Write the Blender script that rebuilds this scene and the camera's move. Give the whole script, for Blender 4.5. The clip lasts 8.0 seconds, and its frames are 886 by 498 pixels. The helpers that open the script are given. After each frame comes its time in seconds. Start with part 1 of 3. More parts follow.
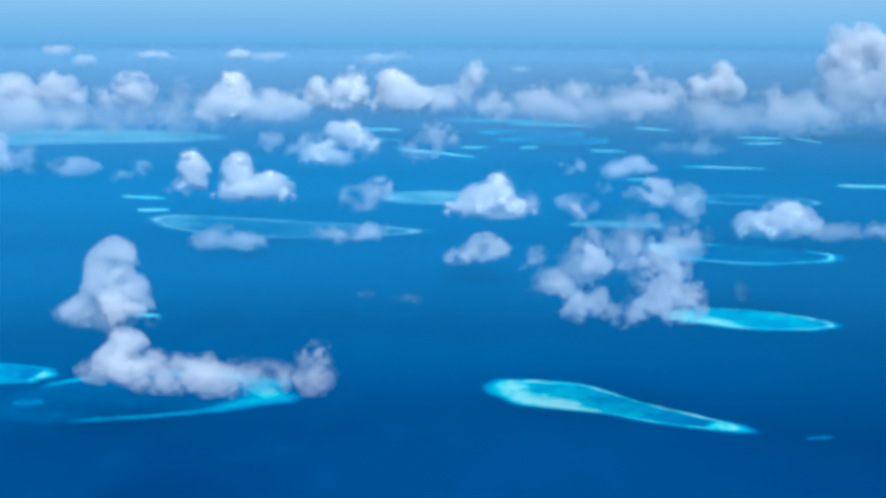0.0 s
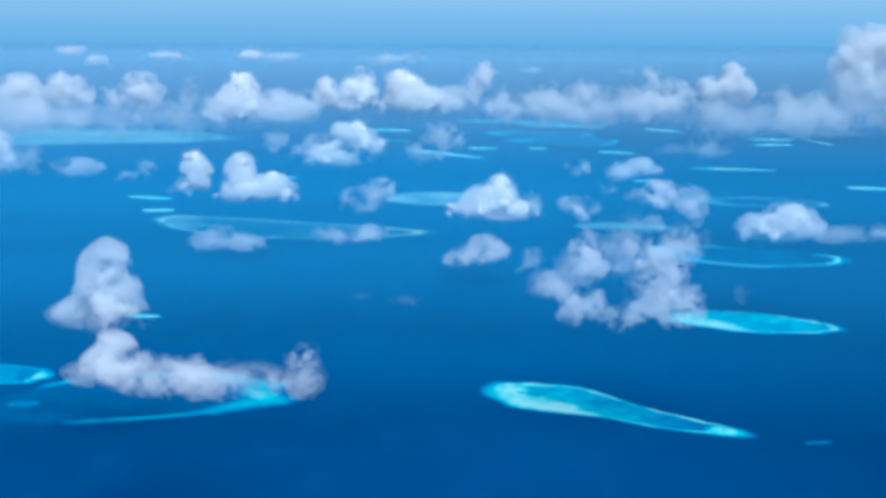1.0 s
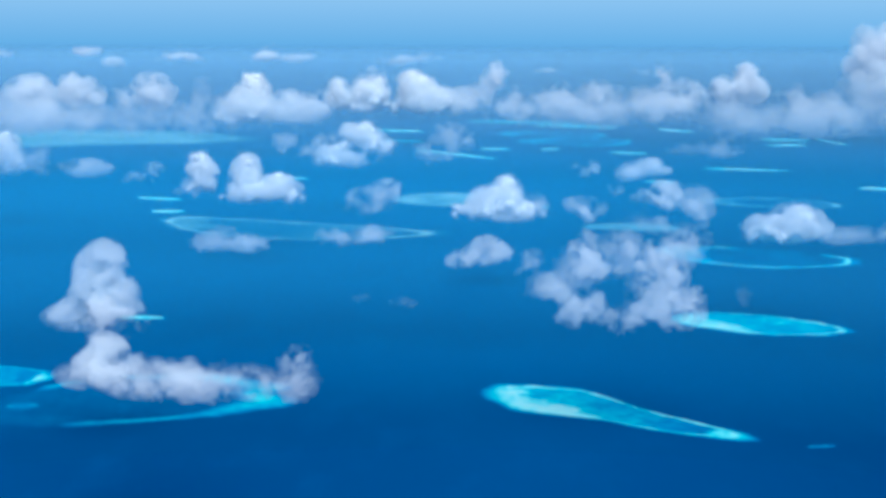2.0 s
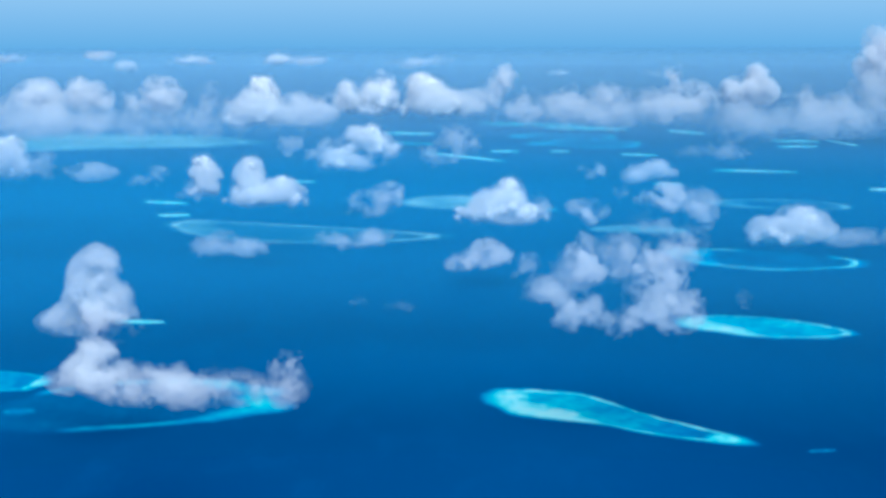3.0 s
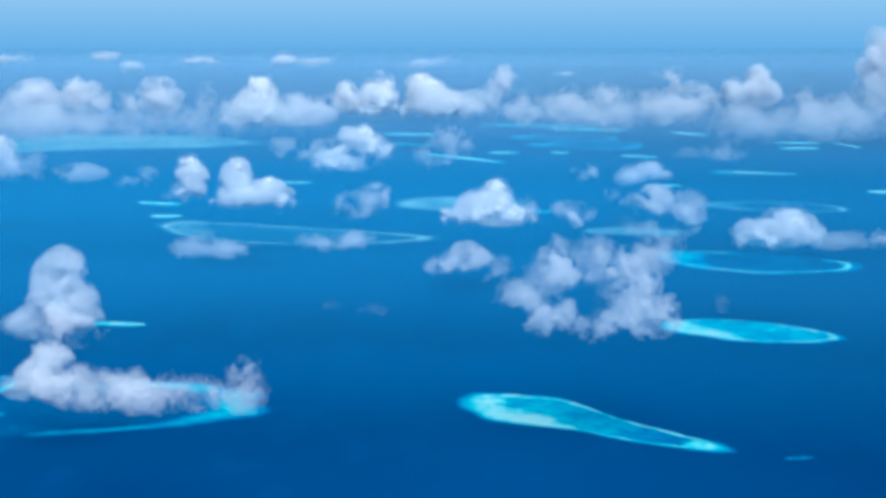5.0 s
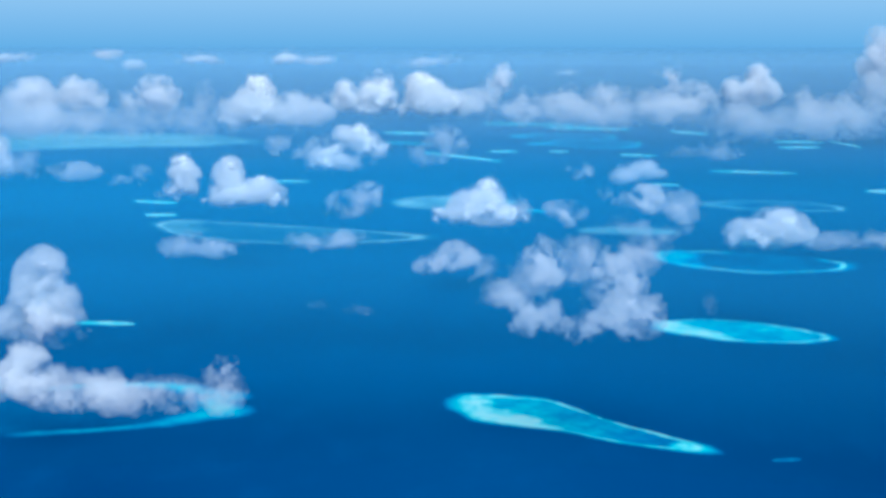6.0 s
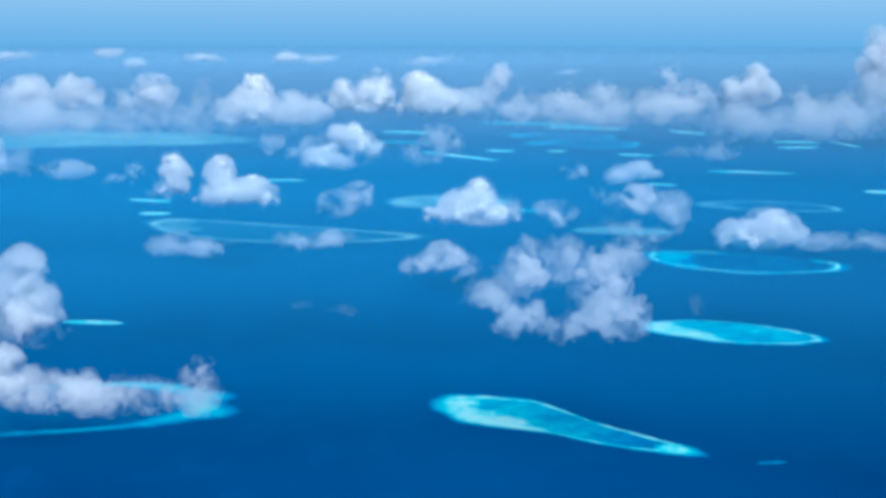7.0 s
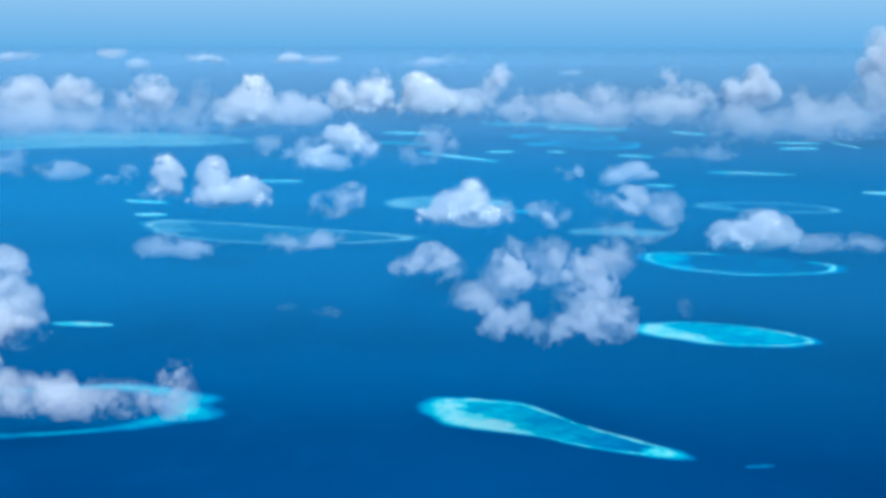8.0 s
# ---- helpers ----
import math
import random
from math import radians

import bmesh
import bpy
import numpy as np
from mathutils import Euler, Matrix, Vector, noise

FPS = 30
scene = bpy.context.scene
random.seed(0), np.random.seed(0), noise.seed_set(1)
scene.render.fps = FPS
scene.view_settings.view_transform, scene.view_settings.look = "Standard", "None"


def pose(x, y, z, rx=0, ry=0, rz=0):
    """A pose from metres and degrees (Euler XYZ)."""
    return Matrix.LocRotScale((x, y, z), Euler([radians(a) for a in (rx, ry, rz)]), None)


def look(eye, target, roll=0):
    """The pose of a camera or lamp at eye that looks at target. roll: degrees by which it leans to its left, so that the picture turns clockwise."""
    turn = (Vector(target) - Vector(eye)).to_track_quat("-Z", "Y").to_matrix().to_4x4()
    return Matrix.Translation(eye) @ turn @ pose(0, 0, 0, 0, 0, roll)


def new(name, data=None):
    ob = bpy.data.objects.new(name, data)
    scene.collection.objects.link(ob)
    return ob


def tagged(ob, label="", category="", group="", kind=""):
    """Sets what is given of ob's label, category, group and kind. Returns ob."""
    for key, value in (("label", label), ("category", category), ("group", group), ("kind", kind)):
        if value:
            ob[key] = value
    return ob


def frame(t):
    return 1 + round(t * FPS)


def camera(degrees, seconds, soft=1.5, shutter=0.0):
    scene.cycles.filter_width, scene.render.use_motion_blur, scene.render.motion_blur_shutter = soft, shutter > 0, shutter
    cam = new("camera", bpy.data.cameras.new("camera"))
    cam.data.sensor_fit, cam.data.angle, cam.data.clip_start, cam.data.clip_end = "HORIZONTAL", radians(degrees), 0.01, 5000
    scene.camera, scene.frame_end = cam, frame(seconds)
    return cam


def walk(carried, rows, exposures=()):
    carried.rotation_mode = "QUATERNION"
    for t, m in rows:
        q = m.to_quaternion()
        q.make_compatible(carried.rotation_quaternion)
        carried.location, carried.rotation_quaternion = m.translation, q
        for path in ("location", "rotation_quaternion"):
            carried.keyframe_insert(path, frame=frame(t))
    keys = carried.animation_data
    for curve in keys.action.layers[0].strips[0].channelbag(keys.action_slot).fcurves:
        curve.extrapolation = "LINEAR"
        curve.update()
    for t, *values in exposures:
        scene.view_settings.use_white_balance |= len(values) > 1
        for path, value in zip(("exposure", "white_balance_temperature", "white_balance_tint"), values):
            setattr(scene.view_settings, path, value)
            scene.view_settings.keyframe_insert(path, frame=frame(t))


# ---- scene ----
# ---- camera ----
cam = camera(36.0, 8.0, soft=4.0)
CAMERA_ROWS = [
    (0, 0.00, 0.00, 60.00, 81.374, -0.170, -0.000),
    (0.5, 1.35, 0.81, 59.96, 81.395, -0.182, 0.239),
    (1, 2.70, 1.62, 59.92, 81.408, -0.254, 0.571),
    (1.5, 4.05, 2.43, 59.87, 81.406, -0.249, 0.916),
    (3, 8.09, 4.86, 59.75, 81.539, 0.141, 1.822),
    (3.5, 9.44, 5.67, 59.71, 81.577, 0.147, 1.960),
    (4, 10.79, 6.48, 59.66, 81.620, 0.072, 2.053),
    (4.5, 12.14, 7.29, 59.62, 81.608, 0.050, 2.143),
    (6, 16.19, 9.72, 59.50, 81.528, 0.013, 2.365),
    (6.5, 17.54, 10.53, 59.45, 81.523, -0.073, 2.474),
    (7, 18.88, 11.34, 59.41, 81.493, -0.128, 2.490),
    (7.5, 20.23, 12.15, 59.37, 81.509, -0.038, 2.531),
    (8, 21.58, 12.96, 59.33, 81.529, -0.126, 2.672),
]
walk(cam, [(t, pose(x, y, z, rx, ry, rz)) for t, x, y, z, rx, ry, rz in CAMERA_ROWS],
     exposures=[(0.0, 0.33, 6250, 6), (8.0, 0.33, 6250, 6)])

scene.cycles.transparent_max_bounces = 32

# ---- world and sun ----
SUN_ELEVATION, SUN_FROM = radians(46), radians(168)   # height, and compass direction that it stands in
world = bpy.data.worlds.new("sky")
scene.world = world
world.use_nodes = True
wn = world.node_tree.nodes
sky = wn.new("ShaderNodeTexSky")
sky.sky_type, sky.sun_disc = "NISHITA", False
sky.sun_elevation, sky.sun_rotation = SUN_ELEVATION, SUN_FROM
sky.altitude, sky.air_density, sky.dust_density, sky.ozone_density = 1500, 1.0, 0.3, 1.5
wn["Background"].inputs["Strength"].default_value = 0.115
world.node_tree.links.new(sky.outputs["Color"], wn["Background"].inputs["Color"])

lamp = bpy.data.lights.new("sun", "SUN")
lamp.energy, lamp.angle, lamp.color = 2.75, radians(40), (1.0, 0.985, 0.96)
sun = new("sun", lamp)
toward = Vector((math.sin(SUN_FROM) * math.cos(SUN_ELEVATION), math.cos(SUN_FROM) * math.cos(SUN_ELEVATION), math.sin(SUN_ELEVATION)))
sun.matrix_world = look(toward * 300, (0, 0, 0))


# ---- materials ----
def material(name):
    m = bpy.data.materials.new(name)
    m.use_nodes = True
    n, l = m.node_tree.nodes, m.node_tree.links
    return m, n, l, n["Principled BSDF"], n["Material Output"]


def noise_node(n, l, scale, detail=4.0, rough=0.55, stretch=(1, 1, 1)):
    geo, mp, tex = n.new("ShaderNodeNewGeometry"), n.new("ShaderNodeMapping"), n.new("ShaderNodeTexNoise")
    mp.inputs["Scale"].default_value = stretch
    tex.inputs["Scale"].default_value, tex.inputs["Detail"].default_value, tex.inputs["Roughness"].default_value = scale, detail, rough
    l.new(geo.outputs["Position"], mp.inputs["Vector"])
    l.new(mp.outputs["Vector"], tex.inputs["Vector"])
    return tex.outputs["Fac"]


def mixed(n, l, fac, a, b, mode="MIX"):
    m = n.new("ShaderNodeMix")
    m.data_type, m.blend_type = "RGBA", mode
    for socket, v in ((m.inputs[0], fac), (m.inputs[6], a), (m.inputs[7], b)):
        if isinstance(v, (int, float)):
            socket.default_value = v
        elif isinstance(v, tuple):
            socket.default_value = (*v, 1)
        else:
            l.new(v, socket)
    return m.outputs[2]


def ramped(n, l, value, lo, hi, smooth=True):
    r = n.new("ShaderNodeMapRange")
    r.interpolation_type = "SMOOTHSTEP" if smooth else "LINEAR"
    r.inputs["From Min"].default_value, r.inputs["From Max"].default_value = lo, hi
    l.new(value, r.inputs["Value"])
    return r.outputs["Result"]


DEEP_A, DEEP_B = (0.0, 0.071, 0.222), (0.0, 0.082, 0.246)
RELIEF = 0.12          # height of the shallowest reef crest over the sheet of the sea


def deep_water(n, l):
    broad = noise_node(n, l, 0.006, 3.0, 0.5, (1, 0.6, 1))
    fine = noise_node(n, l, 0.09, 4.0, 0.6, (1, 0.5, 1))
    c = mixed(n, l, ramped(n, l, broad, 0.35, 0.68), DEEP_A, DEEP_B)
    c = mixed(n, l, ramped(n, l, fine, 0.45, 0.8), c, (0.0, 0.086, 0.256))
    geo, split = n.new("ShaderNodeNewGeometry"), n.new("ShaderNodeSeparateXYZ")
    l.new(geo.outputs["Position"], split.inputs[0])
    return mixed(n, l, ramped(n, l, split.outputs["X"], 5, 110), c, mixed(n, l, 1.0, c, (0.74, 0.70, 0.77), "MULTIPLY"))   # darker to the east: lens vignette painted in, besides some sea variation


def water_finish(n, l, bsdf):
    bump = n.new("ShaderNodeBump")
    bump.inputs["Strength"].default_value, bump.inputs["Distance"].default_value = 0.05, 0.3
    l.new(noise_node(n, l, 0.8, 5.0, 0.65), bump.inputs["Height"])
    l.new(bump.outputs["Normal"], bsdf.inputs["Normal"])
    bsdf.inputs["Roughness"].default_value = 0.26
    bsdf.inputs["IOR"].default_value = 1.33
    bsdf.inputs["Specular IOR Level"].default_value = 0.0


def sea_material():
    m, n, l, b, out = material("deep_sea_water")
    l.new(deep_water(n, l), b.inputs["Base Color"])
    water_finish(n, l, b)
    return m


def reef_material(name, colours):
    """Water over a reef: its colour follows how shallow the reef is."""
    m, n, l, b, out = material(name)
    geo, split = n.new("ShaderNodeNewGeometry"), n.new("ShaderNodeSeparateXYZ")
    l.new(geo.outputs["Position"], split.inputs[0])
    grain = noise_node(n, l, 0.55, 5.0, 0.65)
    coarse = noise_node(n, l, 0.16, 3.0, 0.5)
    mul = n.new("ShaderNodeMath"); mul.operation = "MULTIPLY_ADD"
    l.new(grain, mul.inputs[0]); mul.inputs[1].default_value = 1.3; mul.inputs[2].default_value = 0.24
    mul2 = n.new("ShaderNodeMath"); mul2.operation = "MULTIPLY_ADD"
    l.new(coarse, mul2.inputs[0]); mul2.inputs[1].default_value = 0.5; mul2.inputs[2].default_value = 0.75
    p = n.new("ShaderNodeMath"); p.operation = "MULTIPLY"
    l.new(mul.outputs[0], p.inputs[0]); l.new(mul2.outputs[0], p.inputs[1])
    h = n.new("ShaderNodeMath"); h.operation = "MULTIPLY"
    l.new(split.outputs["Z"], h.inputs[0]); l.new(p.outputs[0], h.inputs[1])
    shallow = n.new("ShaderNodeMath"); shallow.operation = "DIVIDE"
    l.new(h.outputs[0], shallow.inputs[0]); shallow.inputs[1].default_value = RELIEF
    ramp = n.new("ShaderNodeValToRGB")
    e = ramp.color_ramp.elements
    e[0].position, e[0].color = 0.22, (*colours[0], 1)
    e[1].position, e[1].color = 0.95, (*colours[4], 1)
    for pos, col in zip((0.42, 0.62, 0.8), colours[1:4]):
        e.new(pos).color = (*col, 1)
    l.new(shallow.outputs[0], ramp.inputs["Fac"])
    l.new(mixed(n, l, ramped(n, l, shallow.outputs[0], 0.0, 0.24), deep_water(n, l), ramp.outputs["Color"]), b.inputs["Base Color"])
    water_finish(n, l, b)
    return m


def cloud_material(name, through_light, opacity=1.0):
    m, n, l, b, out = material(name)
    n.remove(b)
    d, t, mix = n.new("ShaderNodeBsdfDiffuse"), n.new("ShaderNodeBsdfTranslucent"), n.new("ShaderNodeMixShader")
    tint = mixed(n, l, noise_node(n, l, 0.25, 3.0), (0.84, 0.91, 0.97), (0.90, 0.95, 0.99))
    l.new(tint, d.inputs["Color"])
    l.new(tint, t.inputs["Color"])
    mix.inputs[0].default_value = through_light
    l.new(d.outputs[0], mix.inputs[1])
    l.new(t.outputs[0], mix.inputs[2])
    clear, thin = n.new("ShaderNodeBsdfTransparent"), n.new("ShaderNodeMixShader")
    thin.inputs[0].default_value = 1.0 - opacity
    l.new(mix.outputs[0], thin.inputs[1])
    l.new(clear.outputs[0], thin.inputs[2])
    l.new((thin if opacity < 1 else mix).outputs[0], out.inputs["Surface"])
    return m


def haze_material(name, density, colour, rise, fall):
    """Painted haze sheet: clear at the water, thicker aloft, clear again far above."""
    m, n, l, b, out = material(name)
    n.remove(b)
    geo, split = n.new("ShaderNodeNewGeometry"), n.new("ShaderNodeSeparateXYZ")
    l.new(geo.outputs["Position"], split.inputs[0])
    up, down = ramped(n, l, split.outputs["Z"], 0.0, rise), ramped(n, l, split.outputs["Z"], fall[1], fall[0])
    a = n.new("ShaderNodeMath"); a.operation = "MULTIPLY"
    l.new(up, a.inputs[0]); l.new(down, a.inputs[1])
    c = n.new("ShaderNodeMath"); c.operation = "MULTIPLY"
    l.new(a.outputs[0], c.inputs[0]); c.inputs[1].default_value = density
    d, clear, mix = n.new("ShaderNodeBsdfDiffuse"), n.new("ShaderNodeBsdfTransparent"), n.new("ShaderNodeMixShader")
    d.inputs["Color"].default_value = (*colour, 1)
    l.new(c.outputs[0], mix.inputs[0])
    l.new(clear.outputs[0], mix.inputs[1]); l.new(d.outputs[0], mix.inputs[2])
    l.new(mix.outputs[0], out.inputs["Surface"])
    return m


SEA = sea_material()
REEF = reef_material("shallow_reef_water", ((0.0, 0.21, 0.46), (0.0, 0.44, 0.62), (0.03, 0.68, 0.74), (0.18, 0.82, 0.86), (0.38, 0.87, 0.85)))
# Distance haze mixed into the reef colours; one atoll's lagoon is milky as well.
HAZED_MILKY = reef_material("hazed_milky_water", ((0.01, 0.14, 0.30), (0.06, 0.27, 0.40), (0.12, 0.38, 0.49), (0.17, 0.46, 0.56), (0.26, 0.56, 0.62)))
BILLOW, WISP = cloud_material("cloud_billow", 0.3), cloud_material("cloud_vapour", 0.45, 0.33)


# ---- meshes from arrays ----
def mesh_of(name, verts, faces, mat, smooth=True):
    me = bpy.data.meshes.new(name)
    k = faces.shape[1]
    me.vertices.add(len(verts))
    me.vertices.foreach_set("co", np.ascontiguousarray(verts, np.float32).ravel())
    me.loops.add(faces.size)
    me.loops.foreach_set("vertex_index", np.ascontiguousarray(faces, np.int32).ravel())
    me.polygons.add(len(faces))
    me.polygons.foreach_set("loop_start", np.arange(0, faces.size, k, dtype=np.int32))
    me.polygons.foreach_set("loop_total", np.full(len(faces), k, np.int32))
    me.polygons.foreach_set("use_smooth", np.full(len(faces), smooth))
    me.update(calc_edges=True)
    me.materials.append(mat)
    return me


def part(name, me, parent, label="", kind=""):
    ob = new(name, me)
    ob.parent = parent
    return tagged(ob, label, kind=kind)


TABLE = np.random.default_rng(4).random((32, 32, 32))


def value_noise(p):
    i = np.floor(p).astype(int)
    f = p - i
    f = f * f * (3 - 2 * f)
    total = 0
    for a in (0, 1):
        for b in (0, 1):
            for c in (0, 1):
                w = (f[:, 0] if a else 1 - f[:, 0]) * (f[:, 1] if b else 1 - f[:, 1]) * (f[:, 2] if c else 1 - f[:, 2])
                total = total + w * TABLE[(i[:, 0] + a) % 32, (i[:, 1] + b) % 32, (i[:, 2] + c) % 32]
    return total


def fbm(p, octaves=3):
    total, amp, s = 0, 0.0, 1.0
    for k in range(octaves):
        total = total + s * value_noise(p * 2.03 ** k + 7.3 * k)
        amp += s
        s *= 0.55
    return total / amp


def ball(level):
    bm = bmesh.new()
    bmesh.ops.create_icosphere(bm, subdivisions=level, radius=1)
    v = np.array([x.co[:] for x in bm.verts])
    f = np.array([[x.index for x in q.verts] for q in bm.faces])
    bm.free()
    return v, f


BALL = ball(2)
DROP, DEPTH, FRINGE, CLUMP = 0.00060, 16.0, 0.004, 0.0150
# by distance from the start: size of a shred of vapour, how deep vapour is, how far it reaches out, size of its clumps

# ---- the sea and the painted haze shells over it ----
def sea():
    s, k = 9000.0, 24
    g = np.linspace(-s, s, k + 1)
    x, y = np.meshgrid(g, g)
    v = np.stack([x.ravel(), y.ravel(), np.zeros(x.size)], 1)
    i = np.arange(k * (k + 1)).reshape(k, k + 1)[:, :-1].ravel()
    tagged(new("water", mesh_of("water", v, np.stack([i, i + 1, i + k + 2, i + k + 1], 1), SEA)),
           "open deep blue tropical sea reaching to the horizon", "sea", kind="structure")


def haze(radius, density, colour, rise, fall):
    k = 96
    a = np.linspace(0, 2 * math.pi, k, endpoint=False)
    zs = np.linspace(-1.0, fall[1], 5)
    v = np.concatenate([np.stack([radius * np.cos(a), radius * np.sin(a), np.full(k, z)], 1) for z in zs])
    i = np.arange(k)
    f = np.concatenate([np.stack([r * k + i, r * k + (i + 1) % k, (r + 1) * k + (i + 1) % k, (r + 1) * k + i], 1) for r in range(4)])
    ob = new("haze_backdrop", mesh_of("haze_backdrop", v, f, haze_material("painted_haze", density, colour, rise, fall)))
    tagged(ob, "added see-through shell with pale blue sea haze painted on it", "haze", kind="structure")


def far_sky():
    """The hazy sky low over the horizon, all round and far behind everything."""
    m, n, l, b, out = material("horizon_sky")
    n.remove(b)
    geo, split = n.new("ShaderNodeNewGeometry"), n.new("ShaderNodeSeparateXYZ")
    l.new(geo.outputs["Position"], split.inputs[0])
    ramp = n.new("ShaderNodeValToRGB")
    e = ramp.color_ramp.elements
    e[0].position, e[0].color = 0.0, (*SKY_LOW, 1)
    e[1].position, e[1].color = 1.0, (*SKY_HIGH, 1)
    e.new(0.27).color = (*SKY_MID, 1)
    l.new(ramped(n, l, split.outputs["Z"], 0, 220, False), ramp.inputs["Fac"])
    glow, clear, mix = n.new("ShaderNodeEmission"), n.new("ShaderNodeBsdfTransparent"), n.new("ShaderNodeMixShader")
    l.new(ramp.outputs["Color"], glow.inputs["Color"])
    l.new(ramped(n, l, split.outputs["Z"], 500, 1400), mix.inputs[0])
    l.new(glow.outputs[0], mix.inputs[1]); l.new(clear.outputs[0], mix.inputs[2])
    l.new(mix.outputs[0], out.inputs["Surface"])
    k, zs = 128, (-4.0, 60.0, 330.0, 700.0, 1400.0)
    a = np.linspace(0, 2 * math.pi, k, endpoint=False)
    v = np.concatenate([np.stack([4750 * np.cos(a), 4750 * np.sin(a), np.full(k, z)], 1) for z in zs])
    i = np.arange(k)
    f = np.concatenate([np.stack([r * k + i, r * k + (i + 1) % k, (r + 1) * k + (i + 1) % k, (r + 1) * k + i], 1) for r in range(4)])
    tagged(new("backdrop", mesh_of("backdrop", v, f, m)), "pale blue hazy sky low over the horizon", "sky", kind="structure")


sea()
SKY_LOW, SKY_MID, SKY_HIGH = (0.01, 0.085, 0.25), (0.115, 0.345, 0.63), (0.225, 0.44, 0.69)
far_sky()
# Blue airlight put into the colour of added shells, lightening what lies behind.
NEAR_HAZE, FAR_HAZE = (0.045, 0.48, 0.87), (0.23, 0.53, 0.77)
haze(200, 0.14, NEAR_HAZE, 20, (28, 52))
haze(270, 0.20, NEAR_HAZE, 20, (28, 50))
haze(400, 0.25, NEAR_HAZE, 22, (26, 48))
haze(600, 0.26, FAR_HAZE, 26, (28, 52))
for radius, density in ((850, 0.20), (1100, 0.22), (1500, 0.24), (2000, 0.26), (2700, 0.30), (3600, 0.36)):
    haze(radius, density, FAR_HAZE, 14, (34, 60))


# ---- reefs ----
def reef(x, y, length, width, heading, bend, label, taper=0.0, rim=0.7, fill_a=0.3, fill_b=0.3, lagoon=0.3, gap=0, gap_width=16, crest_width=0.06, tilt=0.0, side=0.25, shoulder=0.0, lift=0.0, broad=0.0, hazed=False, seed=1):
    """An atoll or reef bank: a crest round a lagoon, with sand filling its two ends (a, b) as far as given."""
    base = new("atoll" if lagoon < 0.45 and width > 12 else "reef_bank")
    base.location, base.rotation_euler = (x, y, 0), (0, 0, radians(heading))
    tagged(base, label, "atoll" if base.name.startswith("atoll") else "reef", group="reefs and atolls in the sea")
    step = lambda q, a, b: np.clip((q - a) / (b - a), 0, 1) ** 2 * (3 - 2 * np.clip((q - a) / (b - a), 0, 1))
    k = 220 if y < 400 else 120

    def sheet(lo, hi, rows):
        rho, th = np.meshgrid(np.linspace(lo, hi, rows), np.linspace(0, 2 * math.pi, k, endpoint=False), indexing="ij")
        rho, th = rho.ravel(), th.ravel()
        ring = np.stack([np.cos(th) * 2 + seed * 3.1, np.sin(th) * 2, np.full(th.shape, seed * 1.7)], 1)
        coast = 1 + 0.24 * (fbm(ring * 1.5, 5) - 0.5)
        u, v = rho * np.cos(th) * coast, rho * np.sin(th) * coast
        px = u * length * 0.48
        py = v * width * 0.48 * (1 - taper * u + shoulder * (1 - step(u, -0.7, 0.2))) + bend * (1 - u * u) + lift * (1 - step(u, -0.5, 0.6))
        spot = np.stack([px / length * 7 + seed, py / length * 7, np.full(u.shape, seed * 2.3)], 1)
        patch, broken = fbm(spot, 4), fbm(ring * 2.5 + 11, 3)
        thick = crest_width * (0.6 + 0.8 * fbm(ring * 0.9 + 5, 2)) * (1 + broad * step(u, 0.2, 0.95))
        crest = np.exp(-((rho - 0.9) / thick) ** 2) * rim * (0.42 + 1.2 * broken)
        if gap:
            away = np.abs((np.degrees(th) - gap + 180) % 360 - 180)
            crest = crest * np.clip((away - gap_width) / 14, 0.0, 1)
        wobble = 0.5 * (patch - 0.5)
        sand = np.maximum(fill_a * step(-u + wobble - side * v, 0.25, 0.75), fill_b * step(u + wobble, 0.62, 0.9))
        floor = np.maximum(lagoon * (1 - tilt * u) * (0.3 + 1.4 * patch), sand * (0.5 + 0.9 * patch))
        slope = 1 - step(rho, 0.86, 1.12)
        z = np.maximum(floor * slope, crest) - 0.25 * step(rho, 1.02, 1.2)
        verts = np.stack([px, py, z * RELIEF * 1.15], 1)
        i = np.arange(k)
        f = np.concatenate([np.stack([r * k + i, r * k + (i + 1) % k, (r + 1) * k + (i + 1) % k, (r + 1) * k + i], 1)[:, ::-1] for r in range(rows - 1)])
        return verts, f

    part("lagoon", mesh_of("lagoon", *sheet(0.01, 0.74, 20), HAZED_MILKY if hazed else REEF), base, "sandy lagoon floor under shallow water")
    part("reef_rim", mesh_of("reef_rim", *sheet(0.74, 1.2, 26), HAZED_MILKY if hazed else REEF), base, "pale coral reef rim")


# ---- clouds ----
clouds_made = [0]


